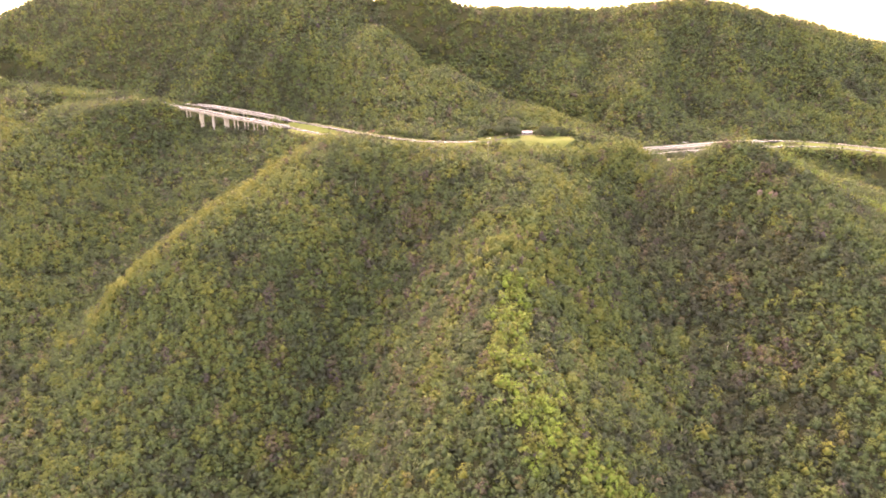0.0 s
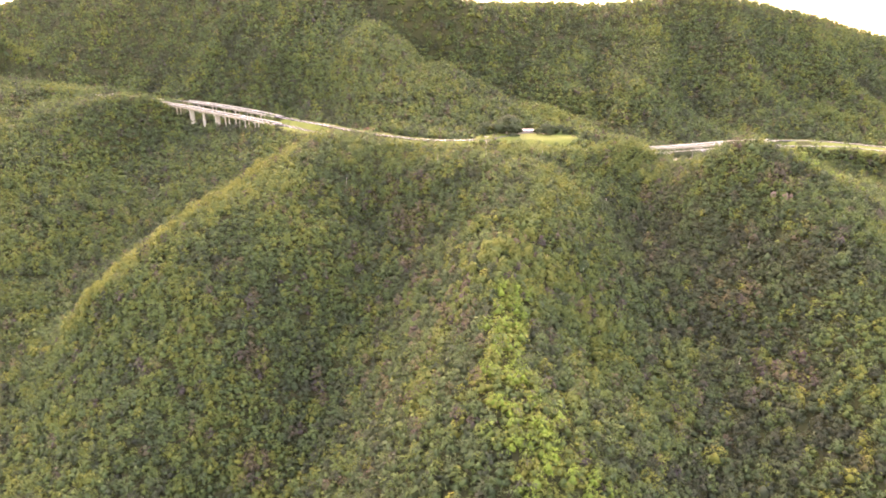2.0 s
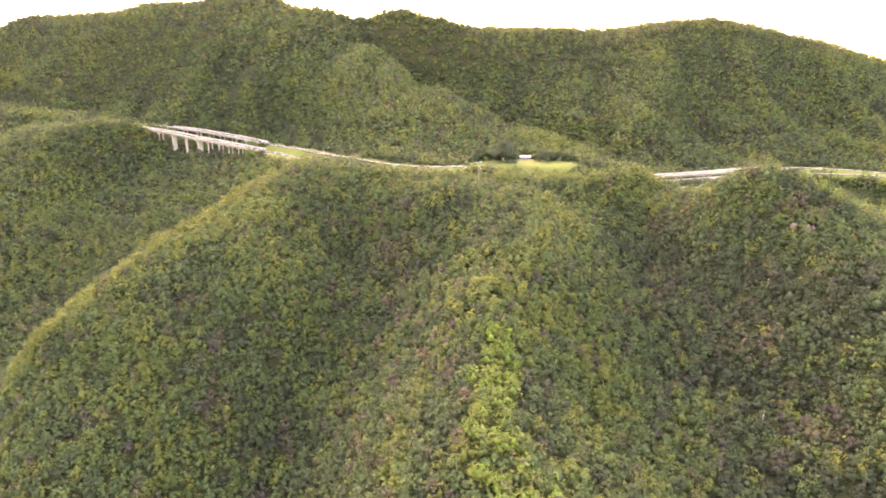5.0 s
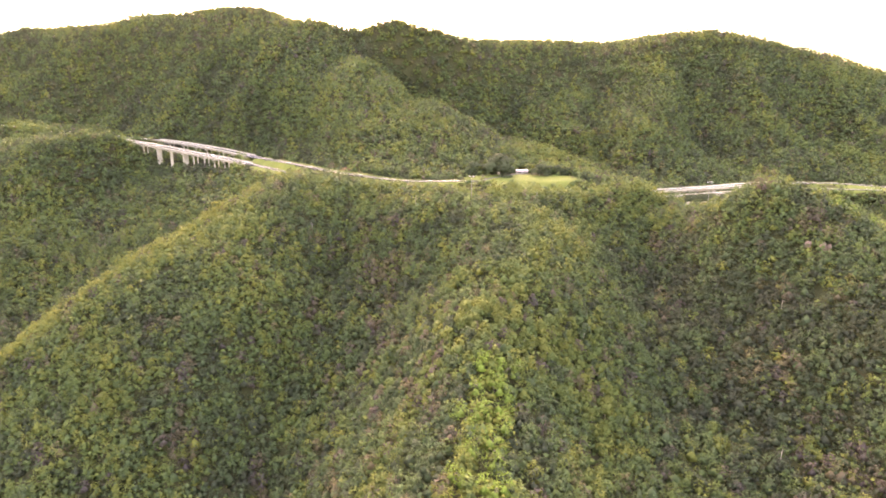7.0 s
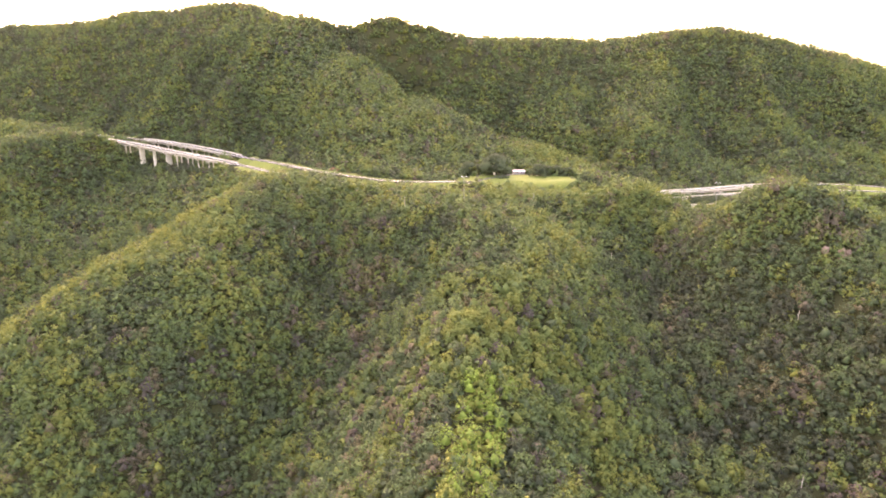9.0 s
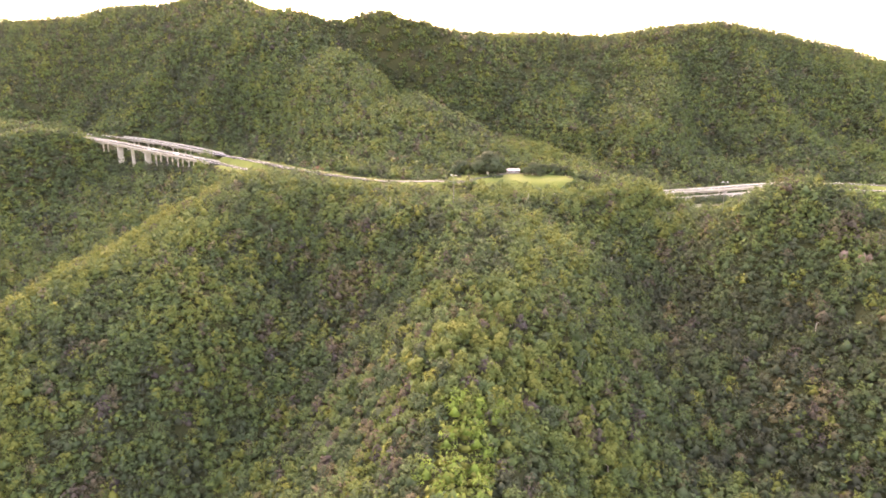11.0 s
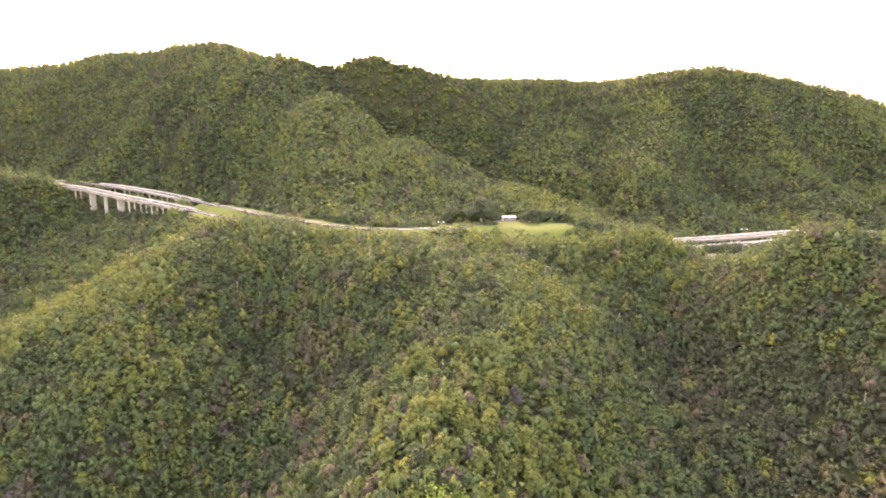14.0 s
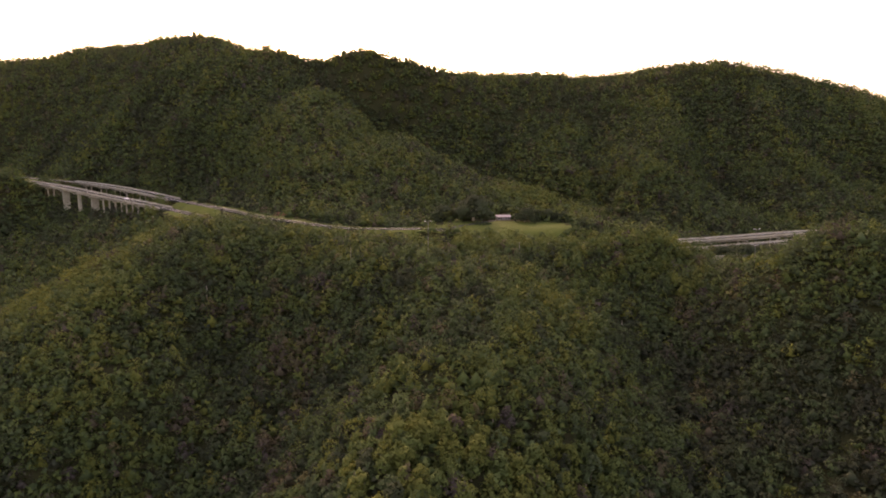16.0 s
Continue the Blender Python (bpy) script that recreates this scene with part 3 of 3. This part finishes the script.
def crossing(label, which, x0, x1, stations, wall_piers, depth):
    """A run of concrete spans on piers. stations: the x of each pier."""
    fine = np.array(along(ROAD_FAR if which == "far" else ROAD_NEAR, 1.5))
    run = fine[(fine[:, 0] > x0) & (fine[:, 0] < x1)]
    mid = run[len(run) // 2]
    top = thing("viaduct", mid[0], mid[1], ground_at(mid[0], mid[1]))
    origin = np.array(top.location)
    tagged(top, label, "viaduct", group="highway viaducts")
    cuts = [x0] + list(stations) + [x1]
    for a, b in zip(cuts[:-1], cuts[1:]):
        seg = run[(run[:, 0] > a - 0.8) & (run[:, 0] < b + 0.8)] - origin
        slab = part("deck_slab", joined("deck_slab", [sweep(seg, [(-5.9, -0.02), (5.9, -0.02), (5.9, -0.42), (4.6, -0.62), (-4.6, -0.62), (-5.9, -0.42)])], [CONCRETE]), top)
        for o in (-3.9, -1.3, 1.3, 3.9):
            part("girder", joined("girder", [sweep(seg[1:-1], [(o - 0.45, -0.6), (o + 0.45, -0.6), (o + 0.2, -0.85), (o + 0.2, -depth + 0.3), (o + 0.4, -depth), (o - 0.4, -depth), (o - 0.2, -depth + 0.3), (o - 0.2, -0.85)])], [CONCRETE]), slab)
        for sgn in (-1, 1):
            part("parapet", joined("parapet", [sweep(seg, [(sgn * 5.9, -0.3), (sgn * 5.45, -0.3), (sgn * 5.5, 0.25), (sgn * 5.68, 0.5), (sgn * 5.7, 0.95), (sgn * 5.9, 0.95)][::sgn])], [CONCRETE]), slab)
    for i, x in enumerate(stations):
        k = int(np.argmin(np.abs(run[:, 0] - x)))
        q, d = run[k], run[min(k + 1, len(run) - 1)] - run[max(k - 1, 0)]
        turn = math.atan2(d[1], d[0]) - math.pi / 2
        base = min(ground_at(q[0] + ox, q[1] + oy) for ox in (-4, 0, 4) for oy in (-4, 0, 4)) - 1.0
        top_z = q[2] - depth
        m = Matrix.Translation(Vector((q[0], q[1], 0)) - Vector(origin)) @ Matrix.Rotation(turn, 4, "Z")
        cap = part("pier_cap", joined("pier_cap", [block(-4.9, 4.9, -0.9, 0.9, top_z - 1.1, top_z, 0.12)], [CONCRETE]), top)
        cap.matrix_local = m
        if i in wall_piers:
            half = wall_piers[i]
            shafts = [block(-half, half, -0.8, 0.8, base, top_z - 1.1, 0.25)]
        else:
            shafts = [tube([(o, 0, base), (o, 0, top_z - 1.1)], [0.75, 0.7], 12) for o in (-2.7, 2.7)]
        for shaft in shafts:
            part("pier", joined("pier", [shaft], [CONCRETE]), top).matrix_local = m


crossing("pale weathered concrete viaduct on wall piers over the wooded slope", "near", -345, -176, (-311, -292.5, -275.5, -257, -243, -229.5, -216, -203), {1: 3.0, 2: 1.4, 3: 3.3}, 2.0)
crossing("pale weathered concrete viaduct on twin columns beside the hill", "far", -322, -185, (-300, -281, -262, -245.5, -228, -208), {}, 1.9)
crossing("pale concrete bridge over the side valley behind the knoll", "far", 200, 350, (228, 258, 288, 318), {}, 1.7)
crossing("low concrete bridge half hidden by trees in the side valley", "near", 196, 350, (226, 256, 286, 316), {}, 1.7)


# drive from the road up to the house
drive = along([(37, 614, 145), (43, 622, 144), (56, 640, 144.0), (74, 656, 145.2), (82, 664, 145.6)], 2.0)
drive[:, 2] = land(drive[:, 0], drive[:, 1]) + 0.06
tagged(new("drive", joined("drive", [sweep(drive, [(-2.4, -0.5), (-2.4, 0.05), (2.4, 0.05), (2.4, -0.5)])], [ASPHALT])), "narrow paved drive across the lawn", "drive", kind="structure")

# ---- lamps and posts ----


def street_lamp(x, y, height, turn):
    z = ground_at(x, y)
    lamp = thing("street_lamp", x, y, z, turn)
    tagged(lamp, "tall grey steel double-armed road lamp", "street lamp", group="road lamps")
    part("foundation", joined("foundation", [block(-0.4, 0.4, -0.4, 0.4, -0.5, 0.3, 0.08)], [CONCRETE]), lamp)
    part("pole", joined("pole", [tube([(0, 0, 0.2), (0, 0, height * 0.5), (0, 0, height)], [0.14, 0.11, 0.07], 10)], [STEEL], True), lamp)
    for s in (-1, 1):
        arm = part("arm", joined("arm", [tube([(0, 0, height - 0.3), (s * 0.6, 0, height), (s * 1.1, 0, height + 0.1)], [0.07, 0.06, 0.05], 8)], [STEEL], True), lamp)
        head = part("lamp_head", joined("lamp_head", [block(min(s * 1.0, s * 1.8), max(s * 1.0, s * 1.8), -0.2, 0.2, height, height + 0.2, 0.07)], [LAMP_GLASS]), arm, "pale lamp head")
        part("lens", joined("lens", [block(min(s * 1.1, s * 1.7), max(s * 1.1, s * 1.7), -0.14, 0.14, height - 0.06, height - 0.003)], [LAMP_GLASS]), head)
    return lamp


for x, y, top in ((37.6, 525, 159.9), (200.2, 520, 156.8)):
    street_lamp(x, y, top - ground_at(x, y), 0)

post = thing("utility_post", 87.5, 557, ground_at(87.5, 557))
tagged(post, "slim white marker post rising from the treetops", "post")
part("shaft", joined("shaft", [tube([(0, 0, 0), (0, 0, 4), (0, 0, 8.0)], [0.14, 0.12, 0.1], 8)], [RENDERED_WALL], True), post)
part("cap", joined("cap", [tube([(0, 0, 7.98), (0, 0, 8.15)], [0.15, 0.12], 8)], [STEEL]), post)

# ---- house ----
hz = ground_at(88.8, 668)
house = thing("house", 88.8, 672, hz - 0.3, 4)
tagged(house, "small pale house with a grey sheet roof behind the lawn", "house")
wall = part("wall", joined("wall", [block(-4.8, 4.8, -4, 4, -1.6, 2.3)], [RENDERED_WALL]), house)
part("roof", joined("roof", [([(-5.4, -4.6, 2.25), (5.4, -4.6, 2.25), (5.4, 4.6, 2.25), (-5.4, 4.6, 2.25), (-5.4, 0, 3.6), (5.4, 0, 3.6), (-5.4, -4.6, 2.4), (5.4, -4.6, 2.4), (5.4, 4.6, 2.4), (-5.4, 4.6, 2.4)],
                               [(0, 3, 2, 1), (0, 1, 7, 6), (2, 3, 9, 8), (6, 7, 5, 4), (8, 9, 4, 5), (1, 2, 8, 5, 7), (3, 0, 6, 4, 9)])], [ROOF]), house)
part("door", joined("door", [block(-0.5, 0.5, -4.06, -4.004, 0.0, 2.05, 0.02)], [ROOF]), wall)
for x in (-3.6, -1.8, 1.8, 3.6):
    w = part("window", joined("window", [block(x - 0.5, x + 0.5, -4.08, -4.004, 0.9, 1.8, 0.02)], [DARK_GLASS]), wall)
shed = thing("shed", 54, 673, ground_at(54, 673), -10)
tagged(shed, "tiny white shed at the edge of the lawn", "shed")
part("wall", joined("wall", [block(-1.4, 1.4, -1.2, 1.2, -0.5, 2.2)], [RENDERED_WALL]), shed)
part("roof", joined("roof", [block(-1.7, 1.7, -1.5, 1.5, 2.205, 2.4, 0.05)], [RENDERED_WALL]), shed)

# ---- single trees ----


def trunk_mesh(height, girth, bend):
    base = [(0, 0, -0.8), (bend * 0.3, 0, height * 0.4), (bend, bend * 0.5, height)]
    pieces = [tube(base, [girth * 1.25, girth * 0.8, girth * 0.35], 8)]
    for k in range(4):
        a = k * 1.7 + bend
        h = height * (0.5 + 0.1 * k)
        pieces.append(tube([(bend * 0.5, 0, h), (bend * 0.5 + math.cos(a) * height * 0.2, math.sin(a) * height * 0.2, h + height * 0.2), (bend * 0.5 + math.cos(a) * height * 0.34, math.sin(a) * height * 0.34, h + height * 0.3)], [girth * 0.45, girth * 0.3, girth * 0.12], 6))
    return joined("trunk", pieces, [BARK], True)


def tree_kind(radius, height, leaves, leaf, squash, mat=None):
    """The two meshes of a kind of tree."""
    one = np.array([[0, 0, height]])
    crown = leaf_mesh("crown", one, np.array([radius]), np.array([squash]), leaves, np.array([leaf]), np.array([0.17]), mat or TREE_LEAVES)
    return trunk_mesh(height, radius * 0.06, rng.uniform(-0.4, 0.4)), crown


def tree(kind, label, x, y, turn=0.0, size=1.0, group="", name="tree", hue=0.4):
    t = thing(name, x, y, ground_at(x, y), turn)
    t.scale = (size, size, size)
    tagged(t, label, "tree", group)
    part("trunk", kind[0], t, "pale bark")
    part("crown", kind[1], t).color = (hue, 0, 0, 1)
    return t


KINDS = [tree_kind(r, h, n, s, q) for r, h, n, s, q in ((3.6, 2.8, 420, 0.40, 1.1), (3.2, 3.2, 380, 0.40, 1.3), (4.1, 2.8, 480, 0.40, 0.95), (3.0, 2.0, 330, 0.36, 1.15), (3.7, 4.0, 430, 0.42, 1.2), (3.3, 5.4, 360, 0.44, 0.9))]
WORDS = ["round-crowned green tree in dense forest on the spur", "upright leafy green tree among its forest neighbours", "wide spreading green tree in the forest canopy",
         "small bushy green tree in the forest canopy", "tall leafy green tree over the forest canopy", "tall flat-topped green tree rising over its neighbours"]
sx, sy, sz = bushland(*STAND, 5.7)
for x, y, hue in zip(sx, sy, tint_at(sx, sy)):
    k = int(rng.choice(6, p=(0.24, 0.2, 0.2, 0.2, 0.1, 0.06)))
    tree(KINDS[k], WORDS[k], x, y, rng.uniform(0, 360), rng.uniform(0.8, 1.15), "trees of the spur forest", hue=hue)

BIG = tree_kind(12.0, 6.0, 3200, 0.62, 0.64, LEAVES)
MEDIUM = tree_kind(6.5, 4.0, 1400, 0.5, 0.9, LEAVES)
SHRUB = tree_kind(2.2, 1.6, 280, 0.32, 0.9)
tree(BIG, "broad dark-green shade tree with drooping boughs by the lawn", 66.5, 661, 30, 1.3, "shade trees")
tree(MEDIUM, "rounded dark-green shade tree beside the house", 103, 657, 80, 1.2, "shade trees")
for x, y, size in ((44, 664, 1.35), (112, 663, 0.9), (121, 664, 1.0), (131, 662, 0.9)):
    tree(MEDIUM, "rounded grey-green tree in the row behind the lawn", x, y, x * 11, size, "shade trees")
for x, y, k, s in ((74, 617, SHRUB, 1.9), (79, 618, SHRUB, 1.3), (93, 620, SHRUB, 1.5), (134, 630, SHRUB, 1.7), (98, 618, SHRUB, 1.1), (110, 622, SHRUB, 1.2), (104, 619, SHRUB, 0.8), (122, 620, SHRUB, 1.3), (60, 613, SHRUB, 1.2), (68, 615, SHRUB, 0.9), (88, 616, SHRUB, 0.8), (115, 619, SHRUB, 0.9), (128, 626, SHRUB, 1.5), (52, 612, SHRUB, 1.0), (-152, 722, MEDIUM, 0.6), (-338, 812, SHRUB, 1.7), (-332, 807, SHRUB, 1.5), (-326, 804, SHRUB, 1.8), (-320, 806, SHRUB, 1.6)):
    tree(k, "low bushy green shrub on the mown verge", x, y, x * 7, s, "verge shrubs", "shrub")

for x, y, top in ((220, 604, 136.5), (230, 605, 137), (240, 608, 137), (250, 612, 136), (265, 622, 135.5)):
    tree(MEDIUM, "rounded olive-green tree in front of the low bridge", x, y, x * 13, (top - ground_at(x, y)) / 9.4, "bridge trees")

# ---- wall below the low bridge ----
wall_path = along([(213, 597, 130.2), (226, 599.5, 130.1), (238, 603, 129.9), (250, 607, 129.8)], 2.5)
base_z = float(land(wall_path[:, 0], wall_path[:, 1]).min()) - 0.6
holding = thing("retaining_wall", wall_path[0][0], wall_path[0][1], base_z)
tagged(holding, "long low pale concrete retaining wall among the trees", "retaining wall")
rel = wall_path - np.array([wall_path[0][0], wall_path[0][1], base_z])
part("stem", joined("stem", [sweep(rel, [(-0.25, 0.0), (-0.25, -4.5), (0.35, -4.5), (0.25, 0.0)])], [CONCRETE]), holding)
part("coping", joined("coping", [sweep(rel, [(-0.4, 0.3), (-0.4, 0.004), (0.4, 0.004), (0.4, 0.3)])], [CONCRETE]), holding)

# ---- rock, soil and dead wood ----


def lump(name, x, y, size, flat, mat, label, category, lift=0.0):
    """An uneven lump half sunk in the ground."""
    bm = bmesh.new()
    bmesh.ops.create_icosphere(bm, subdivisions=3, radius=1.0)
    for v in bm.verts:
        n = v.co.normalized()
        k = 1 + 0.35 * noise.noise(n * 1.7 + Vector((x, y, 0))) + 0.18 * noise.noise(n * 4.3 + Vector((y, x, 0)))
        v.co = Vector((n.x * size * k, n.y * size * k, n.z * size * flat * k))
    m = bpy.data.meshes.new(name)
    bm.to_mesh(m)
    bm.free()
    m.materials.append(mat)
    ob = new(name, m)
    ob.matrix_world = Matrix.Translation((x, y, ground_at(x, y) + lift)) @ Matrix.Rotation(x, 4, "Z")
    return tagged(ob, label, category)


for x, y, r in ((229.6, 446.5, 1.7), (235.2, 441, 2.1), (238.4, 440.6, 1.4)):
    lump("rock", x, y, r, 1.5, ROCK, "pale weathered rock outcrop on the steep knoll face", "rock", 1.6)
for x, y, r in ((-74, 664, 4.0), (-67, 661, 3.0), (-7, 690, 3.5)):
    lump("soil_bank", x, y, r, 0.8, SOIL, "bare reddish soil bank in the road cutting", "soil bank", -0.6)


def snag(x, y, height, lean):
    dead = thing("dead_tree", x, y, ground_at(x, y), x * 31 % 360)
    tagged(dead, "bare pale dead trunk standing over the canopy", "dead tree", "dead trees")
    part("trunk", joined("trunk", [tube([(0, 0, -0.5), (lean * 0.4, 0, height * 0.5), (lean, 0, height)], [0.22, 0.17, 0.08], 8)], [BARK], True), dead)
    for k in range(3):
        h, a = height * (0.6 + 0.12 * k), 2.1 * k + x
        part("branch", joined("branch", [tube([(lean * h / height, 0, h), (lean * h / height + math.cos(a) * 0.9, math.sin(a) * 0.9, h + 0.9)], [0.07, 0.03], 6)], [BARK], True), dead)


for x, y, h, lean in ((172, 345, 10, 0.6), (-74, 520, 9, -0.3), (-1, 520, 9, 0.2), (205, 420, 8, -0.4), (130, 500, 8, -0.2)):
    snag(x, y, h, lean)

# ---- a car on the lower viaduct ----
k = int(np.argmin(np.abs(NEAR_PATH[:, 0] + 222)))
d = NEAR_PATH[k + 1] - NEAR_PATH[k - 1]
car = thing("car", NEAR_PATH[k][0] + 1.2, NEAR_PATH[k][1] + 1.9, NEAR_PATH[k][2] + 0.03, math.degrees(math.atan2(d[1], d[0])))
tagged(car, "small white car driving along the viaduct deck", "car")
side = [(-2.1, 0.35), (2.1, 0.35), (2.15, 0.75), (1.2, 0.95), (0.6, 1.42), (-1.2, 1.45), (-1.9, 0.98), (-2.15, 0.9)]
half = [(x, -0.85 if z < 1.2 else -0.68, z) for x, z in side] + [(x, 0.85 if z < 1.2 else 0.68, z) for x, z in side]
n = len(side)
part("body", joined("body", [(half, [tuple(range(n)), tuple(range(2 * n - 1, n - 1, -1))] + [(i, i + n, (i + 1) % n + n, (i + 1) % n) for i in range(n)])], [CAR_WHITE]), car)
for s1 in (-1, 1):
    y0, y1 = sorted((s1 * 0.80, s1 * 0.775))
    part("side_window", joined("side_window", [block(-1.1, 0.5, y0, y1, 1.0, 1.32)], [DARK_GLASS]), car)
    for x in (-1.35, 1.35):
        wheel = part("wheel", joined("wheel", [tube([(x, s1 * 0.70, 0.31), (x, s1 * 0.89, 0.31)], [0.31, 0.31], 14)], [RUBBER]), car)
        part("rim", joined("rim", [tube([(x, s1 * 0.88, 0.31), (x, s1 * 0.90, 0.31)], [0.19, 0.17], 12)], [STEEL]), wheel)
